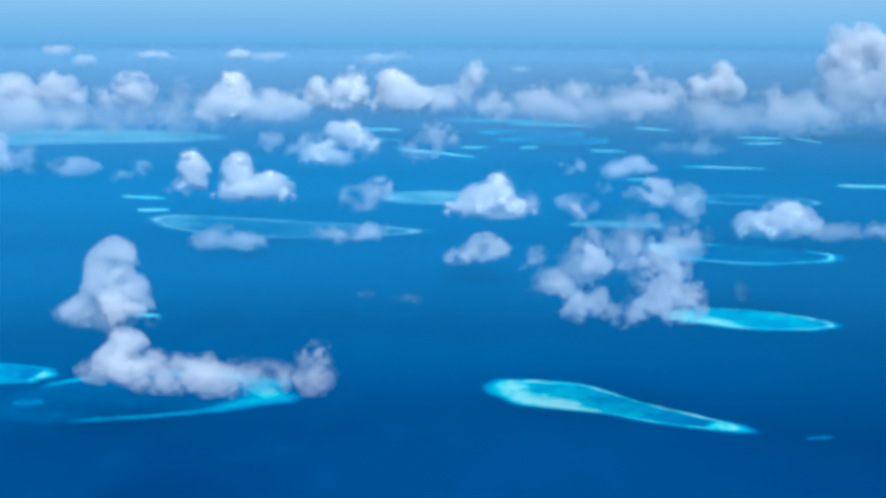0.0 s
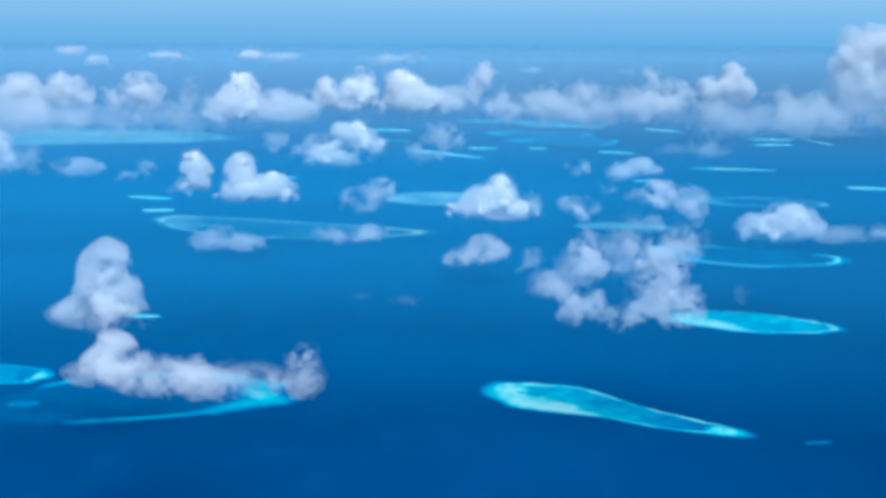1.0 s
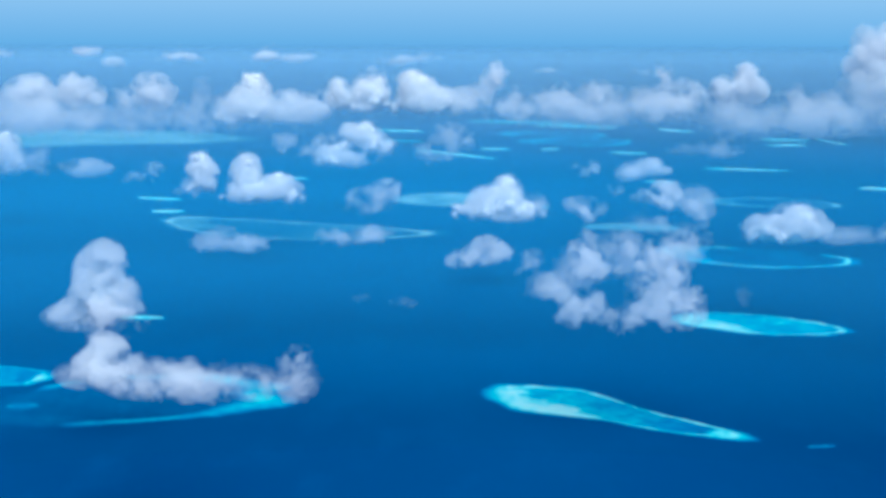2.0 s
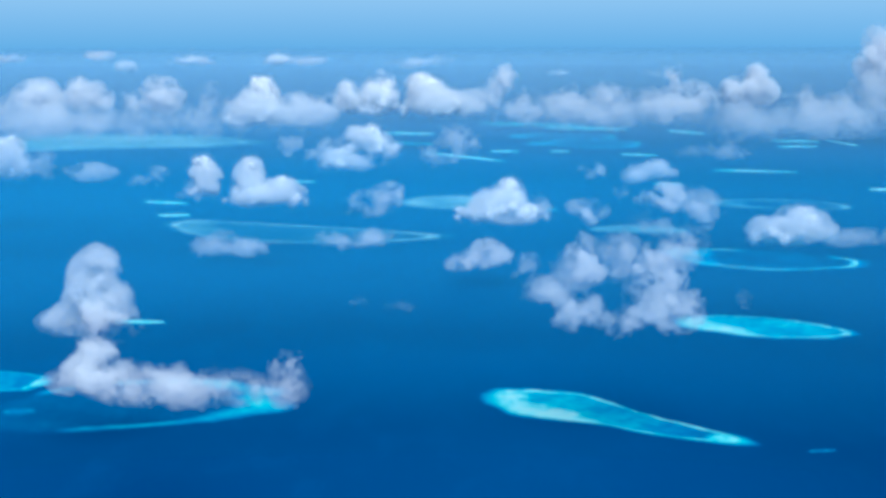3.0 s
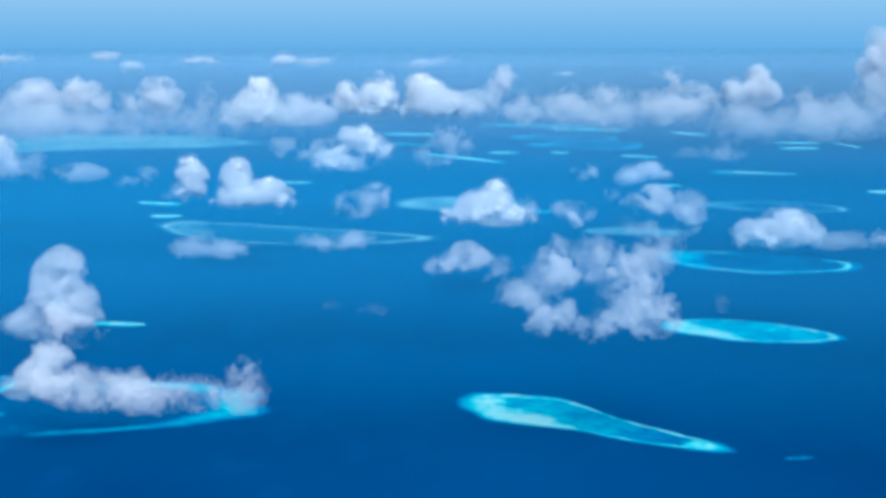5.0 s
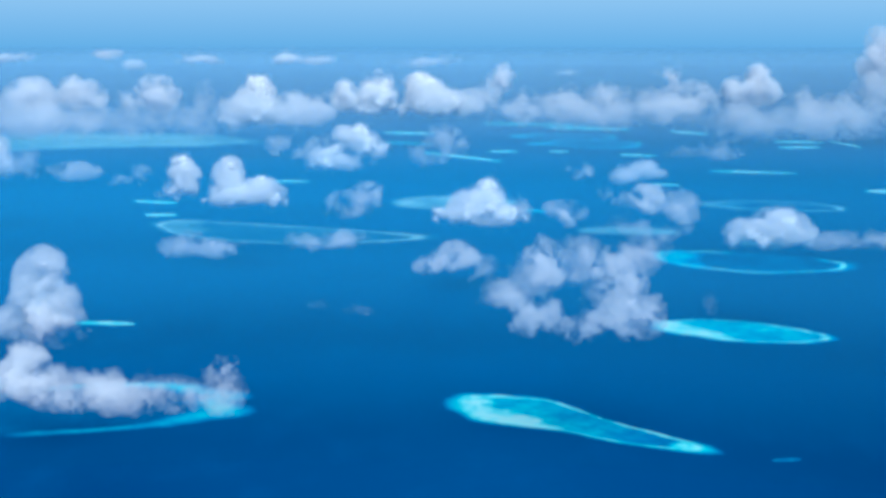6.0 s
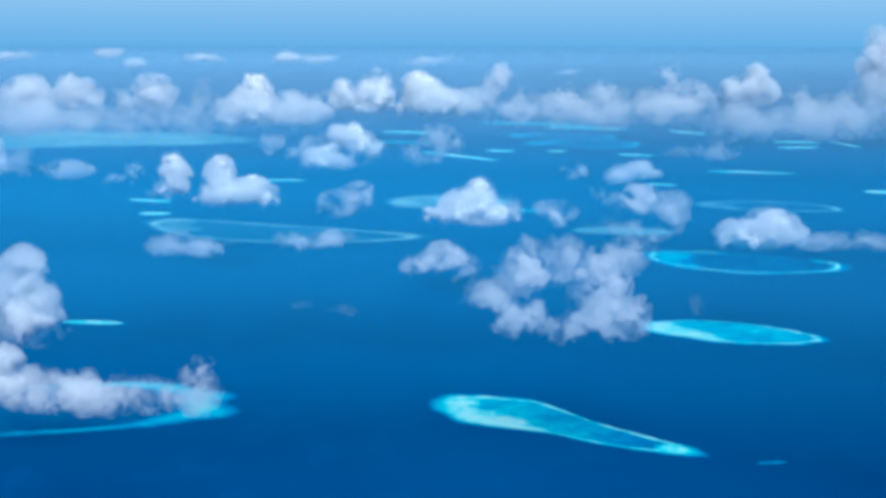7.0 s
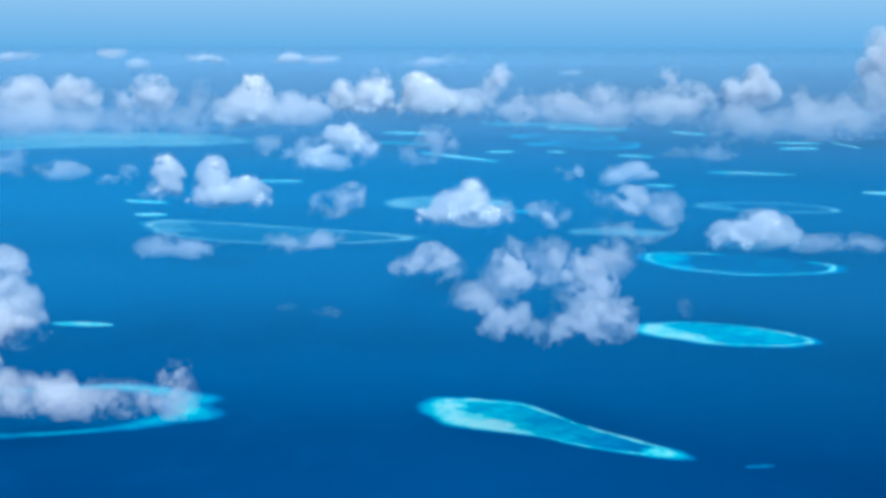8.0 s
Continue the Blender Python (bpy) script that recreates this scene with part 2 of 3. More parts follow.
def joined_shell(centres, radii, voxel):
    """One closed skin round many balls."""
    vs = np.concatenate([BALL[0] * r + c for c, r in zip(centres, radii)])
    fs = np.concatenate([BALL[1] + len(BALL[0]) * q for q in range(len(radii))])
    rough = bpy.data.objects.new("rough", mesh_of("rough", vs, fs, BILLOW))
    scene.collection.objects.link(rough)
    skin = rough.modifiers.new("skin", "REMESH")
    skin.mode, skin.voxel_size = "VOXEL", voxel
    ease = rough.modifiers.new("ease", "SMOOTH")
    ease.iterations, ease.factor = 22, 0.55
    deps = bpy.context.evaluated_depsgraph_get()
    deps.update()
    me = bpy.data.meshes.new_from_object(rough.evaluated_get(deps))
    old = rough.data
    bpy.data.objects.remove(rough)
    bpy.data.meshes.remove(old)
    k = len(me.vertices)
    v, nv = np.empty(k * 3, np.float32), np.empty(k * 3, np.float32)
    me.vertices.foreach_get("co", v)
    me.vertex_normals.foreach_get("vector", nv)
    faces = np.empty(len(me.polygons) * 4, np.int32)
    me.loops.foreach_get("vertex_index", faces)
    bpy.data.meshes.remove(me)
    return v.reshape(-1, 3), nv.reshape(-1, 3), faces.reshape(-1, 4)


def islands(v, faces):
    """The connected pieces of a mesh, but for crumbs."""
    mark = np.arange(len(v))
    while True:
        low = mark[faces].min(axis=1)
        after = mark.copy()
        for q in range(4):
            np.minimum.at(after, faces[:, q], low)
        after = after[after]
        if (after == mark).all():
            break
        mark = after
    for m in np.unique(mark):
        own = mark == m
        if own.sum() > 60:
            index = np.cumsum(own) - 1
            yield v[own], index[faces[own[faces[:, 0]]]]


def blown(p, size, seed, much=1.0):
    """Points moved about as wind would tear them."""
    q = p / size * 0.85 + seed
    return p + (np.stack([fbm(q, 2), fbm(q + 17.7, 2), fbm(q + 41.3, 2)], 1) - 0.5) * size * np.array((0.75, 0.6, 0.5)) * much


def unit(p):
    return p / np.linalg.norm(p, axis=1)[:, None]


def heads(rng, w, h):
    """Balls that heap up into one rounded head of cumulus, small ones budding from large ones."""
    a, b = w / 2, min(w / 2, 0.5 * h + 0.2 * w) * 0.9
    size = min(a * 0.8, h * 0.5)
    n = int(np.clip(7 * w / h + 12, 16, 40))
    u = rng.random(n)
    r = size * (0.42 + 0.28 * rng.random(n)) * (1 - 0.2 * u)
    turn, reach = rng.random(n) * 2 * math.pi, rng.random(n) ** 0.35
    wide = np.sqrt(np.maximum(1 - 0.95 * u ** 2.4, 0))
    c = np.stack([np.cos(turn) * reach * np.maximum(a * wide - 0.8 * r, 0), np.sin(turn) * reach * np.maximum(b * wide - r, 0),
                  r * 0.6 + u * np.maximum(h - 1.6 * r, 0)], 1)
    for i, (sx, sz, k) in enumerate(((0, 1.0, 0.72), (-1, 0.0, 0.45), (1, 0.0, 0.45), (0, 0.5, 0.95), (-0.5, 0.35, 0.75), (0.5, 0.35, 0.75))):
        r[i] = size * k
        c[i] = (sx * (a - r[i]), 0, min(r[i] * 0.9 + sz * (h - 1.9 * r[i]), h - r[i]))
    m = 2
    way = unit(rng.normal(size=(n * m, 3)) + (0, -0.35, 0.45))
    bud = np.repeat(r, m) * (0.34 + 0.26 * rng.random(n * m))
    return size, np.concatenate([c, np.repeat(c, m, 0) + way * np.repeat(r, m)[:, None] * 0.85]), np.concatenate([r, bud])


def shreds(name, p, nrm, size, rng, base, label):
    """Loose flecks of vapour, one small triangle each."""
    t1 = unit(np.cross(nrm, rng.normal(size=p.shape)))
    t2 = np.cross(nrm, t1)
    s = size[:, None]
    v = np.stack([p + t1 * s, p + (-0.5 * t1 + 0.87 * t2) * s, p + (-0.5 * t1 - 0.87 * t2) * s], 1).reshape(-1, 3)
    part(name, mesh_of(name, v, np.arange(len(v)).reshape(-1, 3), WISP, False), base, label, "stuff")


def cloud(x, y, z, lobes, label):
    """A cumulus. Lobes: offset, height over the base, width, height and how dense it is."""
    clouds_made[0] += 1
    rng = np.random.default_rng(clouds_made[0])
    base = new("cloud")
    base.location = (x, y, z)
    tagged(base, label, "cloud", group="cumulus clouds over the sea")
    far = math.hypot(x, y)
    drop, seed = DROP * far, clouds_made[0] * 5.3
    solid = []
    for dx, dz, w, h, dense in lobes:
        if dense >= 0.72:
            size, c, r = heads(rng, w, h)
            solid.append((size, c + (dx, 0, dz), r * (0.55 + 0.2 * dense)))
    if solid:
        size = max(s[0] for s in solid)
        v, nv, faces = joined_shell(np.concatenate([s[1] for s in solid]), np.concatenate([s[2] for s in solid]), max(0.0013 * far, size * 0.04))
        swell = 0.34 * (fbm(v / size * 1.5 + seed, 4) - 0.5) + 0.07 * (fbm(v / size * 5 + seed, 3) - 0.5)
        v = blown(v + nv * (swell * size)[:, None], size, seed, 0.4)
        v[:, 2] = np.where(v[:, 2] < 0, v[:, 2] * 0.4, v[:, 2])
        for vv, ff in islands(v, faces):
            part("billow", mesh_of("billow", vv, ff, BILLOW), base, "rounded white heart of the cloud")
        # a ragged skin of vapour, thick in some places and thin in others
        pick = rng.integers(0, len(v), int(min(len(v) * 4, 60000)))
        torn = np.clip((fbm(v / size * 2.2 + seed + 3, 3) - 0.3) / 0.34, 0.12, 1.0)[pick]
        p = v[pick] + nv[pick] * (torn * FRINGE * far * rng.exponential(0.4, len(pick)))[:, None]
        p = blown(p, size, seed + 9, 0.25)
        shreds("vapour_skin", p, unit(nv[pick] + rng.normal(0, 0.2, p.shape)), drop * (0.6 + 0.7 * rng.random(len(p))), rng, base, "ragged skin of loose white vapour")
    for dx, dz, w, h, dense in lobes:
        out = 0.50 if dense > 0.7 else 0.58
        a, b = out * w, min(out * w, 0.5 * h + 0.2 * w)
        faint, clump = dense < 0.2, min(CLUMP * far * (0.6 + 0.4 * dense), 0.3 * w)
        grit = drop * (0.55 if dense < 0.25 else 0.75 if dense < 0.5 else 0.9)
        m = int(min(DEPTH * min(dense, 0.75) ** 1.6 * w * h / grit ** 2, 120000))
        way, rho = unit(rng.normal(size=(m, 3))), rng.random(m) ** 0.36
        p = way * rho[:, None] * (a, b, out * h) + (0, 0, 0.5 * h)
        grain = fbm((p + (dx, 0, dz)) / clump + seed, 5)
        keep = rng.random(m) < np.clip((grain - (0.16 if faint else 0.25 if dense > 0.7 else 0.41 - 0.10 * dense) - 0.25 * rho ** 2) / 0.17, 0, 1)
        p, way = p[keep], way[keep]
        p[:, 2] = np.where(p[:, 2] < 0, p[:, 2] * 0.5, p[:, 2])
        p += (dx, 0, dz)
        drift = blown(p, clump * 2.5, seed, 0.7) - p
        p += drift - drift.mean(0)
        nrm = unit(way + rng.normal(0, 0.35, way.shape) + (0, -0.5, 0.7))
        shreds("vapour", p, nrm, grit * (0.6 + 0.8 * rng.random(len(p))), rng, base, "soft billow of loose white vapour")


reef(27.4, 220.2, 50.8, 10.6, -32.9, 0.0,
     "slender turquoise atoll with pale sandy tips in deep sea", shoulder=1.2, lift=3.1, rim=0.85, fill_a=1.0, fill_b=0.75, lagoon=0.36, seed=3, tilt=0.75, side=0.6, crest_width=0.065)
reef(67.6, 293.4, 38.5, 21.7, -23.5, 0.4,
     "leaf-shaped turquoise reef atoll with a pale sandy side", taper=0.1, rim=0.8, fill_a=0.9, fill_b=0.4, lagoon=0.42, tilt=0.2, side=0.8, crest_width=0.05, seed=5)
reef(86.5, 391.2, 60.5, 37.4, -22.4, -4.5,
     "thin bright ring reef with an open lagoon and a gap", rim=0.8, fill_a=0.4, fill_b=0.3, lagoon=0.08, gap=76, gap_width=24, crest_width=0.035, seed=7)
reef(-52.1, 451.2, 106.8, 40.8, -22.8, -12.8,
     "long pale-rimmed atoll ring with a milky lagoon", rim=0.95, fill_a=0.45, fill_b=0.3, lagoon=0.22, crest_width=0.045, hazed=True, seed=9)
reef(-51.4, 224.0, 52.6, 34.4, 19.4, 4.0,
     "broad dim teal atoll ring below a low cloud", rim=0.46, fill_a=0.0, fill_b=0.6, lagoon=0.08, gap=184, gap_width=50, crest_width=0.075, broad=1.6, seed=11)
reef(-83.7, 242.0, 28.3, 16.3, -5.0, 0.3,
     "teal reef flat with a bright sandy edge", rim=0.5, fill_b=0.75, lagoon=0.3, seed=13)
reef(-68.9, 296.4, 14.4, 4.0, -4.1, 0.0,
     "small pale sandbank in deep blue sea", rim=0.8, fill_b=0.8, lagoon=0.8, seed=15)
reef(-116.0, 527.0, 21.4, 8.1, -23.0, 0.0,
     "narrow pale reef strip", lagoon=0.8, rim=0.8, seed=17)
reef(-103.9, 486.8, 13.0, 8.2, -3.7, 0.0,
     "short hazy reef strip", lagoon=0.8, rim=0.8, seed=19)
reef(-78.1, 609.3, 22.8, 9.5, -2.6, 0.0,
     "thin bright reef strip behind a cumulus cloud", lagoon=0.8, rim=0.8, seed=21)
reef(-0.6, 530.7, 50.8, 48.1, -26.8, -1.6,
     "wide pale turquoise reef bank half hidden by a cloud", rim=0.75, fill_a=0.9, lagoon=0.7, hazed=True, seed=23)
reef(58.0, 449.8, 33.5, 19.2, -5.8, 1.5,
     "hazy pale reef flat under thin clouds", rim=0.7, fill_b=0.6, lagoon=0.6, hazed=True, seed=25)
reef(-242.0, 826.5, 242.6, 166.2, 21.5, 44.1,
     "vast pale lagoon bank at the foot of the cloud bank", rim=0.6, fill_a=0.6, fill_b=0.6, lagoon=0.6, hazed=True, seed=27)
reef(-253.7, 809.9, 38.0, 19.9, -2.7, 0.1,
     "dim reef edge in the haze", lagoon=0.2, rim=0.3, seed=28)
reef(137.1, 661.9, 42.6, 11.3, -16.0, 0.0,
     "far thin pale reef strip", lagoon=0.8, rim=0.8, seed=29)
reef(203.0, 870.5, 32.4, 15.6, -13.6, 0.1,
     "faint distant reef strip", lagoon=0.8, rim=0.8, seed=31)
reef(193.8, 824.7, 27.6, 12.6, 13.6, 0.1,
     "faint distant reef strip", lagoon=0.8, rim=0.8, seed=33)
reef(179.6, 575.5, 25.3, 11.9, -16.3, 0.1,
     "bright far reef strip", lagoon=0.8, rim=0.8, seed=35)
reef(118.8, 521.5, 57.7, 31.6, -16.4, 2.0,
     "faint thin atoll ring behind a cumulus cloud", rim=0.8, lagoon=0.08, hazed=True, seed=37)
reef(91.9, 761.1, 23.7, 15.1, -36.8, 0.1,
     "small bright far reef strip", lagoon=0.8, rim=0.8, seed=39)
reef(50.0, 786.1, 12.5, 13.0, -37.5, 0.1,
     "small bright far reef patch", lagoon=0.8, rim=0.8, seed=41)
reef(18.2, 785.9, 18.5, 15.7, -8.9, 0.1,
     "small bright far reef patch", lagoon=0.8, rim=0.8, seed=43)
reef(-45.8, 948.4, 41.0, 20.9, -22.1, 0.1,
     "pale far reef strip", lagoon=0.8, rim=0.8, seed=45)
reef(-41.2, 849.8, 41.7, 20.7, -31.9, 0.2,
     "pale far reef strip", lagoon=0.4, seed=47)
reef(-4.6, 748.0, 80.6, 8.2, -53.6, 0.0,
     "slanting far reef strip", lagoon=0.8, rim=0.8, seed=49)
reef(64.6, 841.5, 76.5, 71.8, -43.9, 13.6,
     "far teal reef ring in the haze", rim=0.5, lagoon=0.12, crest_width=0.03, seed=51)
reef(57.5, 912.9, 79.4, 71.1, -29.9, 7.6,
     "far teal reef ring in the haze", rim=0.45, lagoon=0.1, crest_width=0.03, seed=53)
reef(80.4, 1007.2, 67.8, 19.9, -19.1, 0.1,
     "pale far reef strip", lagoon=0.8, rim=0.8, seed=55)
reef(146.7, 960.8, 40.8, 11.5, -59.9, 0.1,
     "pale far reef strip", lagoon=0.8, rim=0.8, seed=57)
reef(44.5, 1058.3, 98.7, 21.8, -17.7, 0.1,
     "pale far reef strip", lagoon=0.45, seed=59)
reef(58.2, 203.0, 4.7, 1.5, 12.8, 0.0,
     "tiny dim reef patch just below the surface", rim=0.25, lagoon=0.2, seed=61)
reef(227.4, 853.7, 57.4, 5.2, -83.5, 0.0,
     "faint distant reef strip", lagoon=0.8, rim=0.8, seed=63)
reef(-69.3, 222.2, 5.6, 3.6, 1.8, 0.0,
     "tiny dim reef patch in the lagoon mouth", rim=0.25, lagoon=0.22, seed=65)
reef(87.6, 601.6, 14.6, 7.3, -15.5, 0.0,
     "faint far reef strip below a cloud", lagoon=0.8, rim=0.8, seed=67)
reef(28.1, 504.2, 13.5, 6.4, -11.1, 0.0,
     "faint far reef strip beside a cloud", lagoon=0.35, seed=69)
cloud(-50.2, 197.4, 17.6, [(1.7, 3.1, 8.7, 11.2, 0.71), (2.1, 0.4, 11.1, 9.8, 0.71), (-2.5, 0.4, 10.1, 4.8, 0.71), (1.4, 0.2, 12.9, 6.6, 0.71), (0.6, -0.0, 13.9, 4.0, 0.66)],
      "tall white cumulus tower over deep blue sea")
cloud(-29.2, 161.4, 17.4, [(-9.6, 1.6, 6.9, 7.0, 0.71), (-10.1, 0.9, 12.1, 5.0, 0.71), (-3.8, 0.5, 10.9, 4.7, 0.68), (0.5, 0.2, 9.5, 4.6, 0.60), (5.0, 0.0, 8.5, 4.4, 0.42), (10.1, 0.4, 7.8, 4.1, 0.36), (13.3, 0.4, 5.6, 5.3, 0.42), (14.0, 2.6, 3.6, 4.8, 0.26)],
      "long grey-white cumulus with a torn thin tail")
cloud(26.7, 204.3, 16.9, [(-4.6, 6.4, 8.0, 8.8, 0.69), (-4.6, 7.5, 5.5, 6.7, 0.69), (-9.3, 4.8, 8.4, 4.1, 0.62), (-12.7, 8.3, 4.4, 4.6, 0.26), (0.8, 11.0, 6.9, 4.9, 0.42), (0.6, 8.4, 6.4, 4.2, 0.32), (6.3, 1.2, 8.6, 13.3, 0.69), (6.4, 3.8, 6.7, 10.4, 0.69), (7.7, 0.7, 11.2, 6.9, 0.68), (-5.1, 1.4, 8.1, 5.2, 0.68), (1.2, -0.0, 8.2, 3.8, 0.50), (10.6, 10.0, 7.5, 6.3, 0.44), (11.5, 2.1, 4.5, 5.5, 0.50)],
      "ragged grey-white cumulus with holes torn in it")
cloud(12.0, 332.7, 17.7, [(-0.2, -0.0, 24.4, 5.4, 1.00), (0.1, 0.1, 17.6, 8.4, 1.00), (1.5, 1.2, 9.3, 9.7, 1.00), (9.3, 0.7, 6.1, 5.8, 0.50)],
      "dense white cumulus with a flat base")
cloud(-19.6, 342.2, 17.2, [(-2.0, -0.0, 10.1, 6.8, 0.44), (2.9, 1.3, 8.4, 7.8, 0.50)],
      "thin grey cumulus remnant over the sea")
cloud(-57.2, 366.3, 17.7, [(-10.1, 2.5, 9.4, 11.5, 0.85), (-10.5, 1.2, 15.4, 5.6, 0.50), (2.3, 1.1, 10.0, 12.0, 1.00), (6.1, -0.0, 24.4, 6.0, 0.85), (10.7, 0.8, 8.6, 7.6, 0.75)],
      "white cumulus with two rounded tops")
cloud(-95.0, 417.4, 17.9, [(-3.0, -0.0, 9.2, 3.3, 0.44), (2.7, 0.3, 10.1, 5.9, 0.48)],
      "small thin hazy cumulus")
cloud(-119.1, 434.8, 17.5, [(0.1, -0.0, 16.2, 5.8, 0.52)],
      "small flat hazy cumulus")
cloud(-145.4, 439.7, 16.4, [(-6.3, 1.4, 16.4, 13.7, 0.80), (0.1, 1.8, 13.2, 13.1, 0.85), (8.9, 0.0, 12.4, 13.0, 0.40)],
      "white cumulus with a hazy edge")
cloud(-43.4, 478.6, 17.8, [(-13.4, 2.9, 15.4, 9.1, 0.50), (5.5, 0.2, 26.7, 10.3, 0.66), (10.9, 4.1, 20.5, 10.8, 0.85), (1.6, -0.0, 18.6, 7.7, 0.75)],
      "broad white cumulus with a sloping top")
cloud(-4.5, 470.9, 18.5, [(-4.4, -0.0, 13.9, 7.9, 0.40), (1.1, 2.1, 11.2, 13.3, 0.40), (6.0, 3.7, 10.6, 8.1, 0.26)],
      "thin torn hazy cumulus")
cloud(52.7, 432.5, 17.6, [(-10.4, 0.8, 11.5, 4.8, 0.52), (4.5, -0.0, 23.1, 4.5, 0.60), (6.5, 0.7, 14.1, 6.2, 0.66)],
      "flat elongated white cumulus")
cloud(43.9, 311.6, 17.0, [(-13.0, 2.9, 9.3, 5.5, 0.58), (2.7, 5.4, 13.5, 4.8, 0.58), (5.4, 6.4, 7.5, 6.0, 0.70), (12.3, 3.4, 9.9, 7.7, 0.52), (3.6, -0.0, 20.1, 5.4, 0.42)],
      "scattered grey cumulus shreds")
cloud(77.8, 292.2, 17.9, [(-5.3, 0.4, 18.3, 6.2, 1.00), (-3.5, 1.0, 11.2, 8.0, 1.00), (-13.0, 0.9, 6.0, 5.4, 0.60), (8.4, 0.0, 14.5, 3.6, 0.40)],
      "dense white cumulus with a trailing tail")
cloud(6.8, 258.9, 17.6, [(-2.4, -0.0, 7.5, 4.4, 0.60), (2.2, 1.1, 8.0, 4.8, 0.68)],
      "small slanted grey-white cumulus")
cloud(-44.2, 276.8, 18.0, [(-3.6, -0.0, 11.6, 3.8, 0.48), (3.3, 0.3, 12.5, 5.0, 0.56)],
      "low thin cumulus over the atoll")
cloud(-18.3, 283.6, 17.7, [(-3.8, -0.0, 10.0, 4.4, 0.50), (2.2, 0.3, 13.3, 5.0, 0.56)],
      "low thin cumulus over the atoll")
cloud(-12.7, 221.3, 18.2, [(0.0, -0.0, 3.1, 1.6, 0.05)],
      "tiny faint cloud wisp")
cloud(-5.4, 217.5, 18.1, [(0.0, -0.0, 4.4, 1.7, 0.07)],
      "tiny faint cloud wisp")
cloud(49.3, 221.3, 18.1, [(-0.0, -0.0, 2.4, 3.2, 0.06)],
      "tiny faint upright cloud wisp")
cloud(93.0, 289.2, 18.1, [(-0.1, -0.0, 12.1, 4.5, 0.40)],
      "small hazy cumulus over the sea")
cloud(90.0, 507.5, 18.2, [(6.7, -0.0, 16.3, 10.5, 0.30), (-7.1, 0.8, 16.3, 4.6, 0.20)],
      "thin hazy cumulus shred")
cloud(44.7, 378.7, 18.1, [(-0.0, -0.0, 5.5, 3.9, 0.25)],
      "tiny hazy cumulus puff above the sea")
cloud(-213.6, 627.5, 17.0, [(-16.5, 1.5, 37.4, 24.9, 0.71), (17.1, 12.2, 22.8, 17.2, 0.71), (15.6, 0.8, 40.8, 21.0, 0.66), (23.1, 0.0, 21.7, 16.1, 0.40)],
      "hazy white cumulus in the distant cloud bank")
cloud(-179.0, 645.4, 17.5, [(-5.9, 13.6, 15.1, 15.1, 0.71), (2.0, 10.9, 20.5, 15.1, 0.71), (0.8, -0.0, 27.6, 17.6, 0.50)],
      "hazy white cumulus in the distant cloud bank")
cloud(-168.0, 709.6, 17.7, [(-6.5, 7.0, 22.6, 12.8, 0.50), (7.6, 7.0, 22.5, 21.2, 0.71), (10.3, 0.0, 16.4, 14.9, 0.30)],
      "hazy grey cumulus in the distant cloud bank")
cloud(-132.8, 690.0, 18.6, [(0.3, -0.0, 15.5, 23.7, 0.24)],
      "thin hazy cloud shred in the distant bank")
cloud(-100.8, 728.1, 17.5, [(-11.0, 6.9, 20.3, 20.2, 1.00), (-14.9, -0.0, 34.4, 19.1, 0.90), (13.0, -0.0, 38.4, 14.3, 0.71), (10.3, 6.9, 20.6, 11.0, 0.60)],
      "bright white cumulus in the distant cloud bank")
cloud(-68.6, 786.4, 21.2, [(-14.0, -0.0, 28.4, 12.2, 0.60), (-3.1, 1.3, 17.7, 18.6, 0.74), (14.3, 0.0, 27.9, 21.2, 0.76), (17.5, 13.2, 15.2, 10.9, 0.60)],
      "white cumulus in the distant cloud bank")
cloud(-17.3, 808.0, 17.9, [(-9.6, 4.3, 29.8, 22.3, 1.00), (-6.0, 1.3, 42.4, 17.8, 1.00), (15.9, 0.0, 22.5, 15.8, 0.70)],
      "brilliant white cumulus in the distant cloud bank")
cloud(16.7, 750.9, 19.0, [(0.6, 13.5, 14.9, 19.7, 0.56), (-5.8, 0.9, 20.4, 23.8, 0.50), (10.7, -0.0, 22.5, 17.1, 0.60), (-13.9, 2.1, 16.5, 14.4, 0.35)],
      "hazy cumulus with a thin raised turret")
cloud(62.0, 752.8, 18.0, [(-11.7, 1.5, 25.5, 19.3, 0.50), (12.1, 0.3, 23.8, 20.8, 0.64), (-2.4, -0.0, 21.3, 12.9, 0.50)],
      "hazy grey cumulus in the distant cloud bank")
cloud(108.8, 733.7, 19.1, [(-6.2, -0.0, 31.0, 20.2, 0.60), (-2.6, 15.5, 11.5, 15.7, 0.44), (9.9, 1.5, 22.3, 19.9, 0.58)],
      "hazy grey cumulus with a thin raised tip")
cloud(164.7, 831.5, 5.3, [(-8.6, 19.9, 19.6, 16.4, 0.71), (3.9, 27.6, 18.2, 17.0, 0.71), (6.4, 19.2, 26.8, 18.8, 0.71), (-0.5, -0.0, 51.0, 24.3, 0.42)],
      "hazy cumulus with a bright turret")
cloud(157.0, 636.1, 18.4, [(-0.5, -0.0, 32.3, 22.6, 0.48)],
      "hazy grey cumulus in the distant cloud bank")
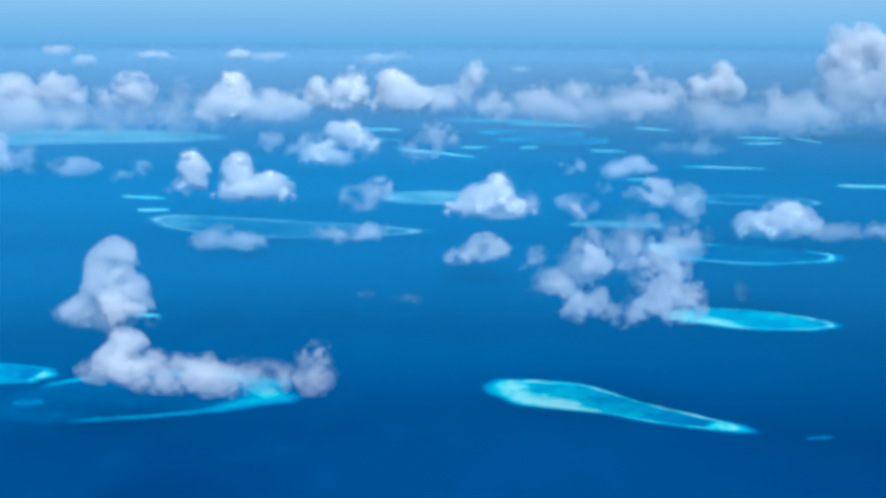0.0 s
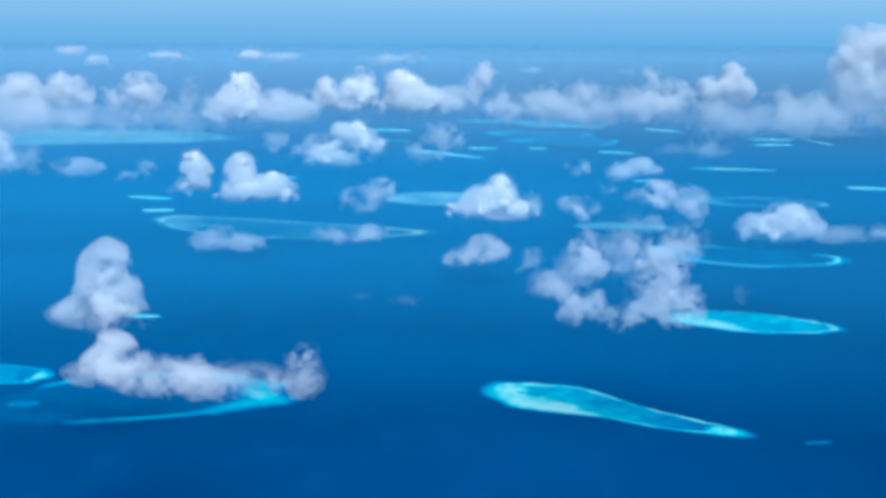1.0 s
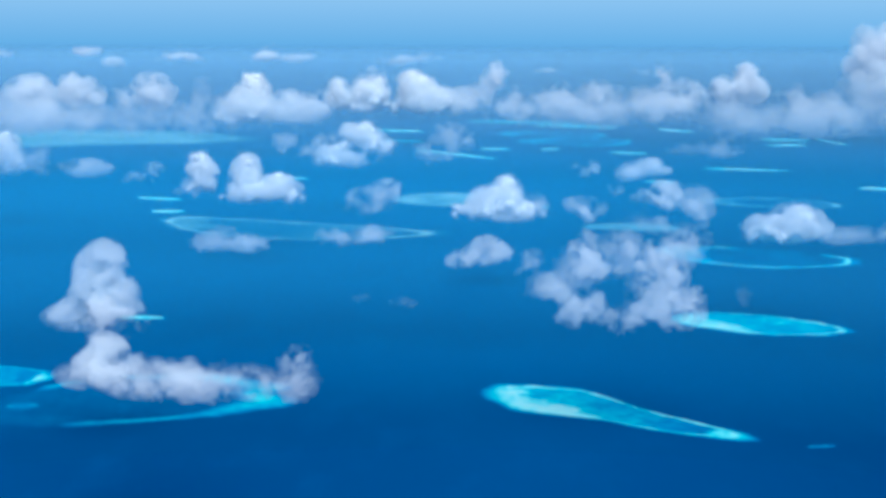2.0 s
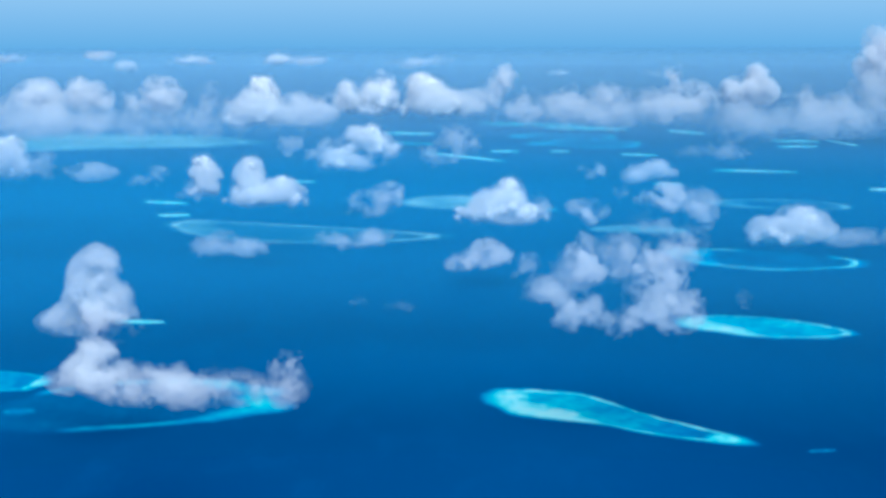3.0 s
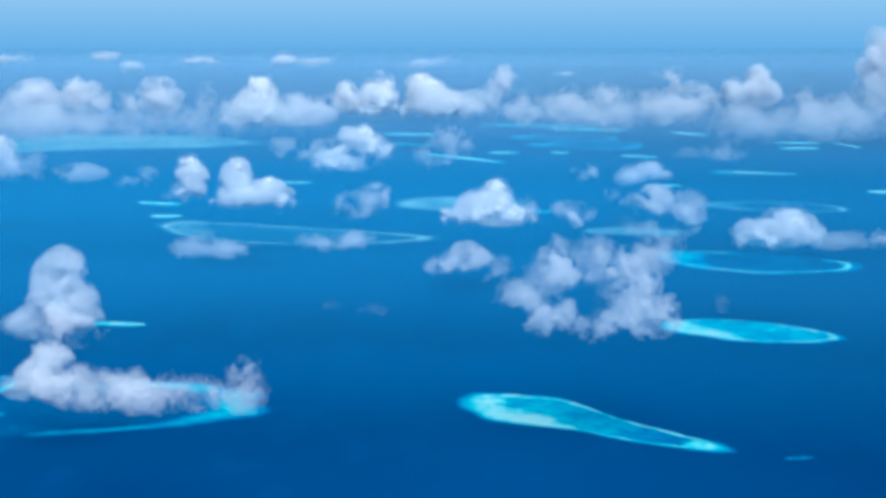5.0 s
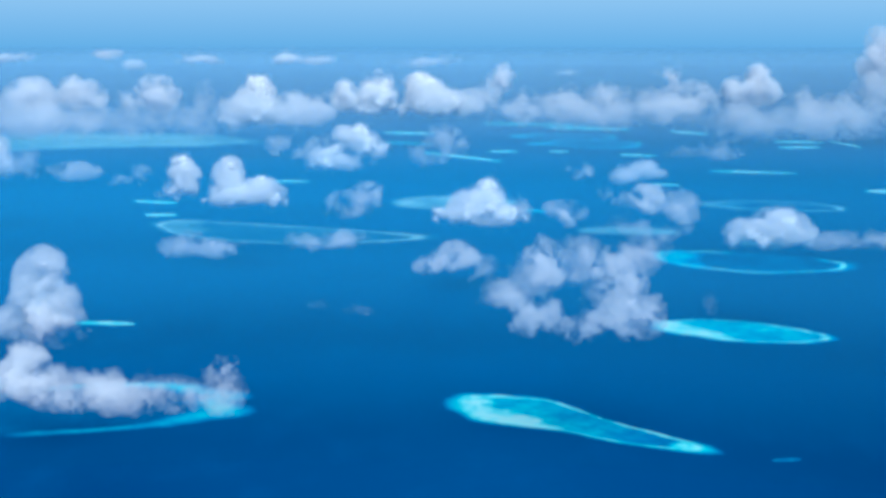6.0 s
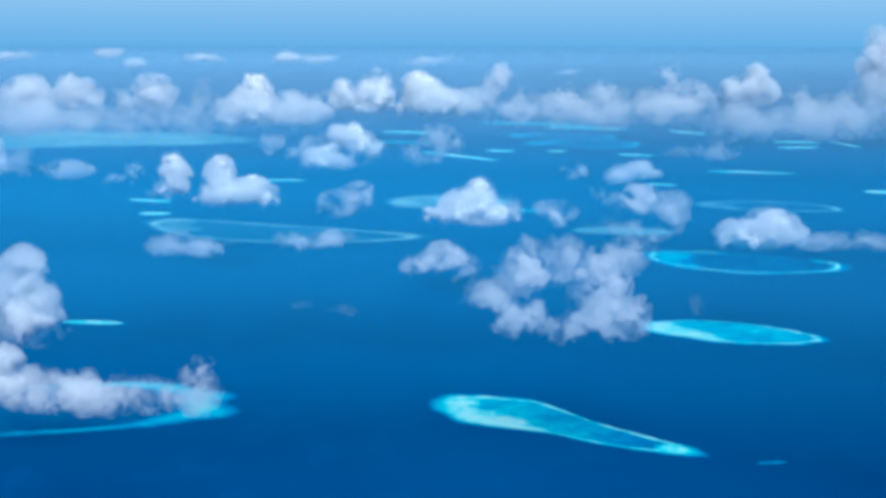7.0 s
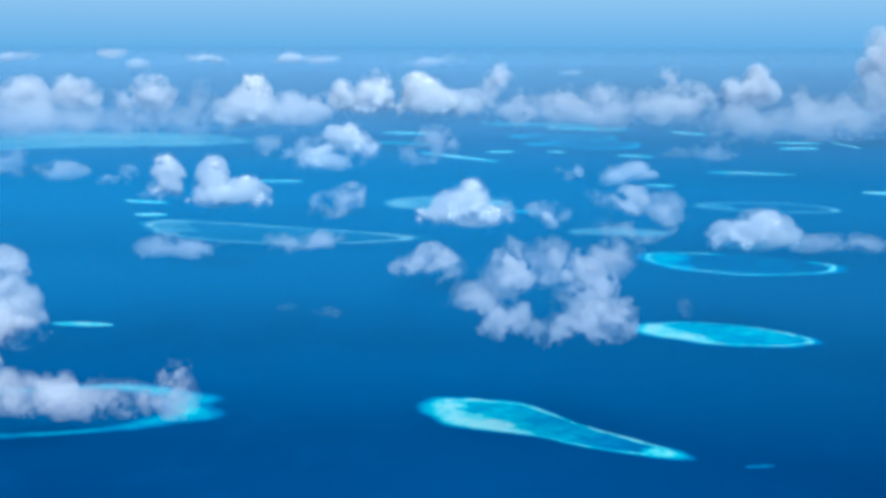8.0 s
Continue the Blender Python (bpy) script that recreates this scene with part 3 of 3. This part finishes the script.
cloud(261.3, 837.1, 6.7, [(-6.6, 39.4, 44.3, 27.3, 0.71), (-19.4, 29.4, 31.3, 23.7, 0.71), (-7.9, 12.5, 59.6, 28.6, 0.71), (-34.6, -0.1, 34.2, 26.7, 0.50), (17.1, 11.5, 62.4, 44.9, 0.71)],
      "tall towering cumulus rising above the cloud bank")
cloud(210.9, 630.7, 18.1, [(-0.6, -0.0, 57.5, 18.3, 0.52)],
      "hazy grey cumulus in the distant cloud bank")
cloud(-122.9, 616.1, 18.2, [(0.2, -0.0, 24.2, 16.5, 0.28)],
      "thin haze of cloud below the bank")
cloud(-150.5, 630.3, 17.4, [(-30.4, -0.1, 124.9, 17.0, 0.42), (51.7, 3.7, 80.8, 15.0, 0.40)],
      "thin continuous veil of hazy bank cloud")
cloud(106.3, 626.1, 18.0, [(-46.4, 4.7, 121.7, 16.6, 0.42), (46.7, -0.0, 116.5, 18.8, 0.42)],
      "thin continuous veil of hazy bank cloud")
cloud(-661.6, 2322.1, 39.1, [(0.2, 0.0, 84.8, 13.2, 0.70)],
      "far flat cloud streak near the horizon")
cloud(-605.1, 2320.1, 18.1, [(0.3, 0.0, 45.2, 19.0, 0.80)],
      "small far cloud puff near the horizon")
cloud(-490.5, 2321.3, 29.4, [(0.2, 0.0, 86.2, 16.0, 0.74)],
      "far flat cloud streak near the horizon")
cloud(-316.0, 2321.3, 28.4, [(-28.6, 1.0, 59.8, 17.0, 0.90), (20.2, 0.0, 76.9, 14.1, 0.70)],
      "bright far flat cloud streak near the horizon")
cloud(-108.4, 2321.0, 23.5, [(-0.2, 0.1, 190.6, 17.8, 0.55)],
      "far flat cloud streak near the horizon")
cloud(131.0, 2318.1, 8.3, [(-0.1, 0.0, 60.3, 15.0, 0.50)],
      "far flat cloud streak near the horizon")
cloud(276.8, 2318.1, 7.3, [(-0.2, 0.0, 76.0, 13.1, 0.30)],
      "far flat cloud streak near the horizon")
cloud(-814.0, 2322.1, 30.6, [(0.4, 0.0, 94.3, 17.1, 0.70)],
      "far flat cloud streak near the horizon")
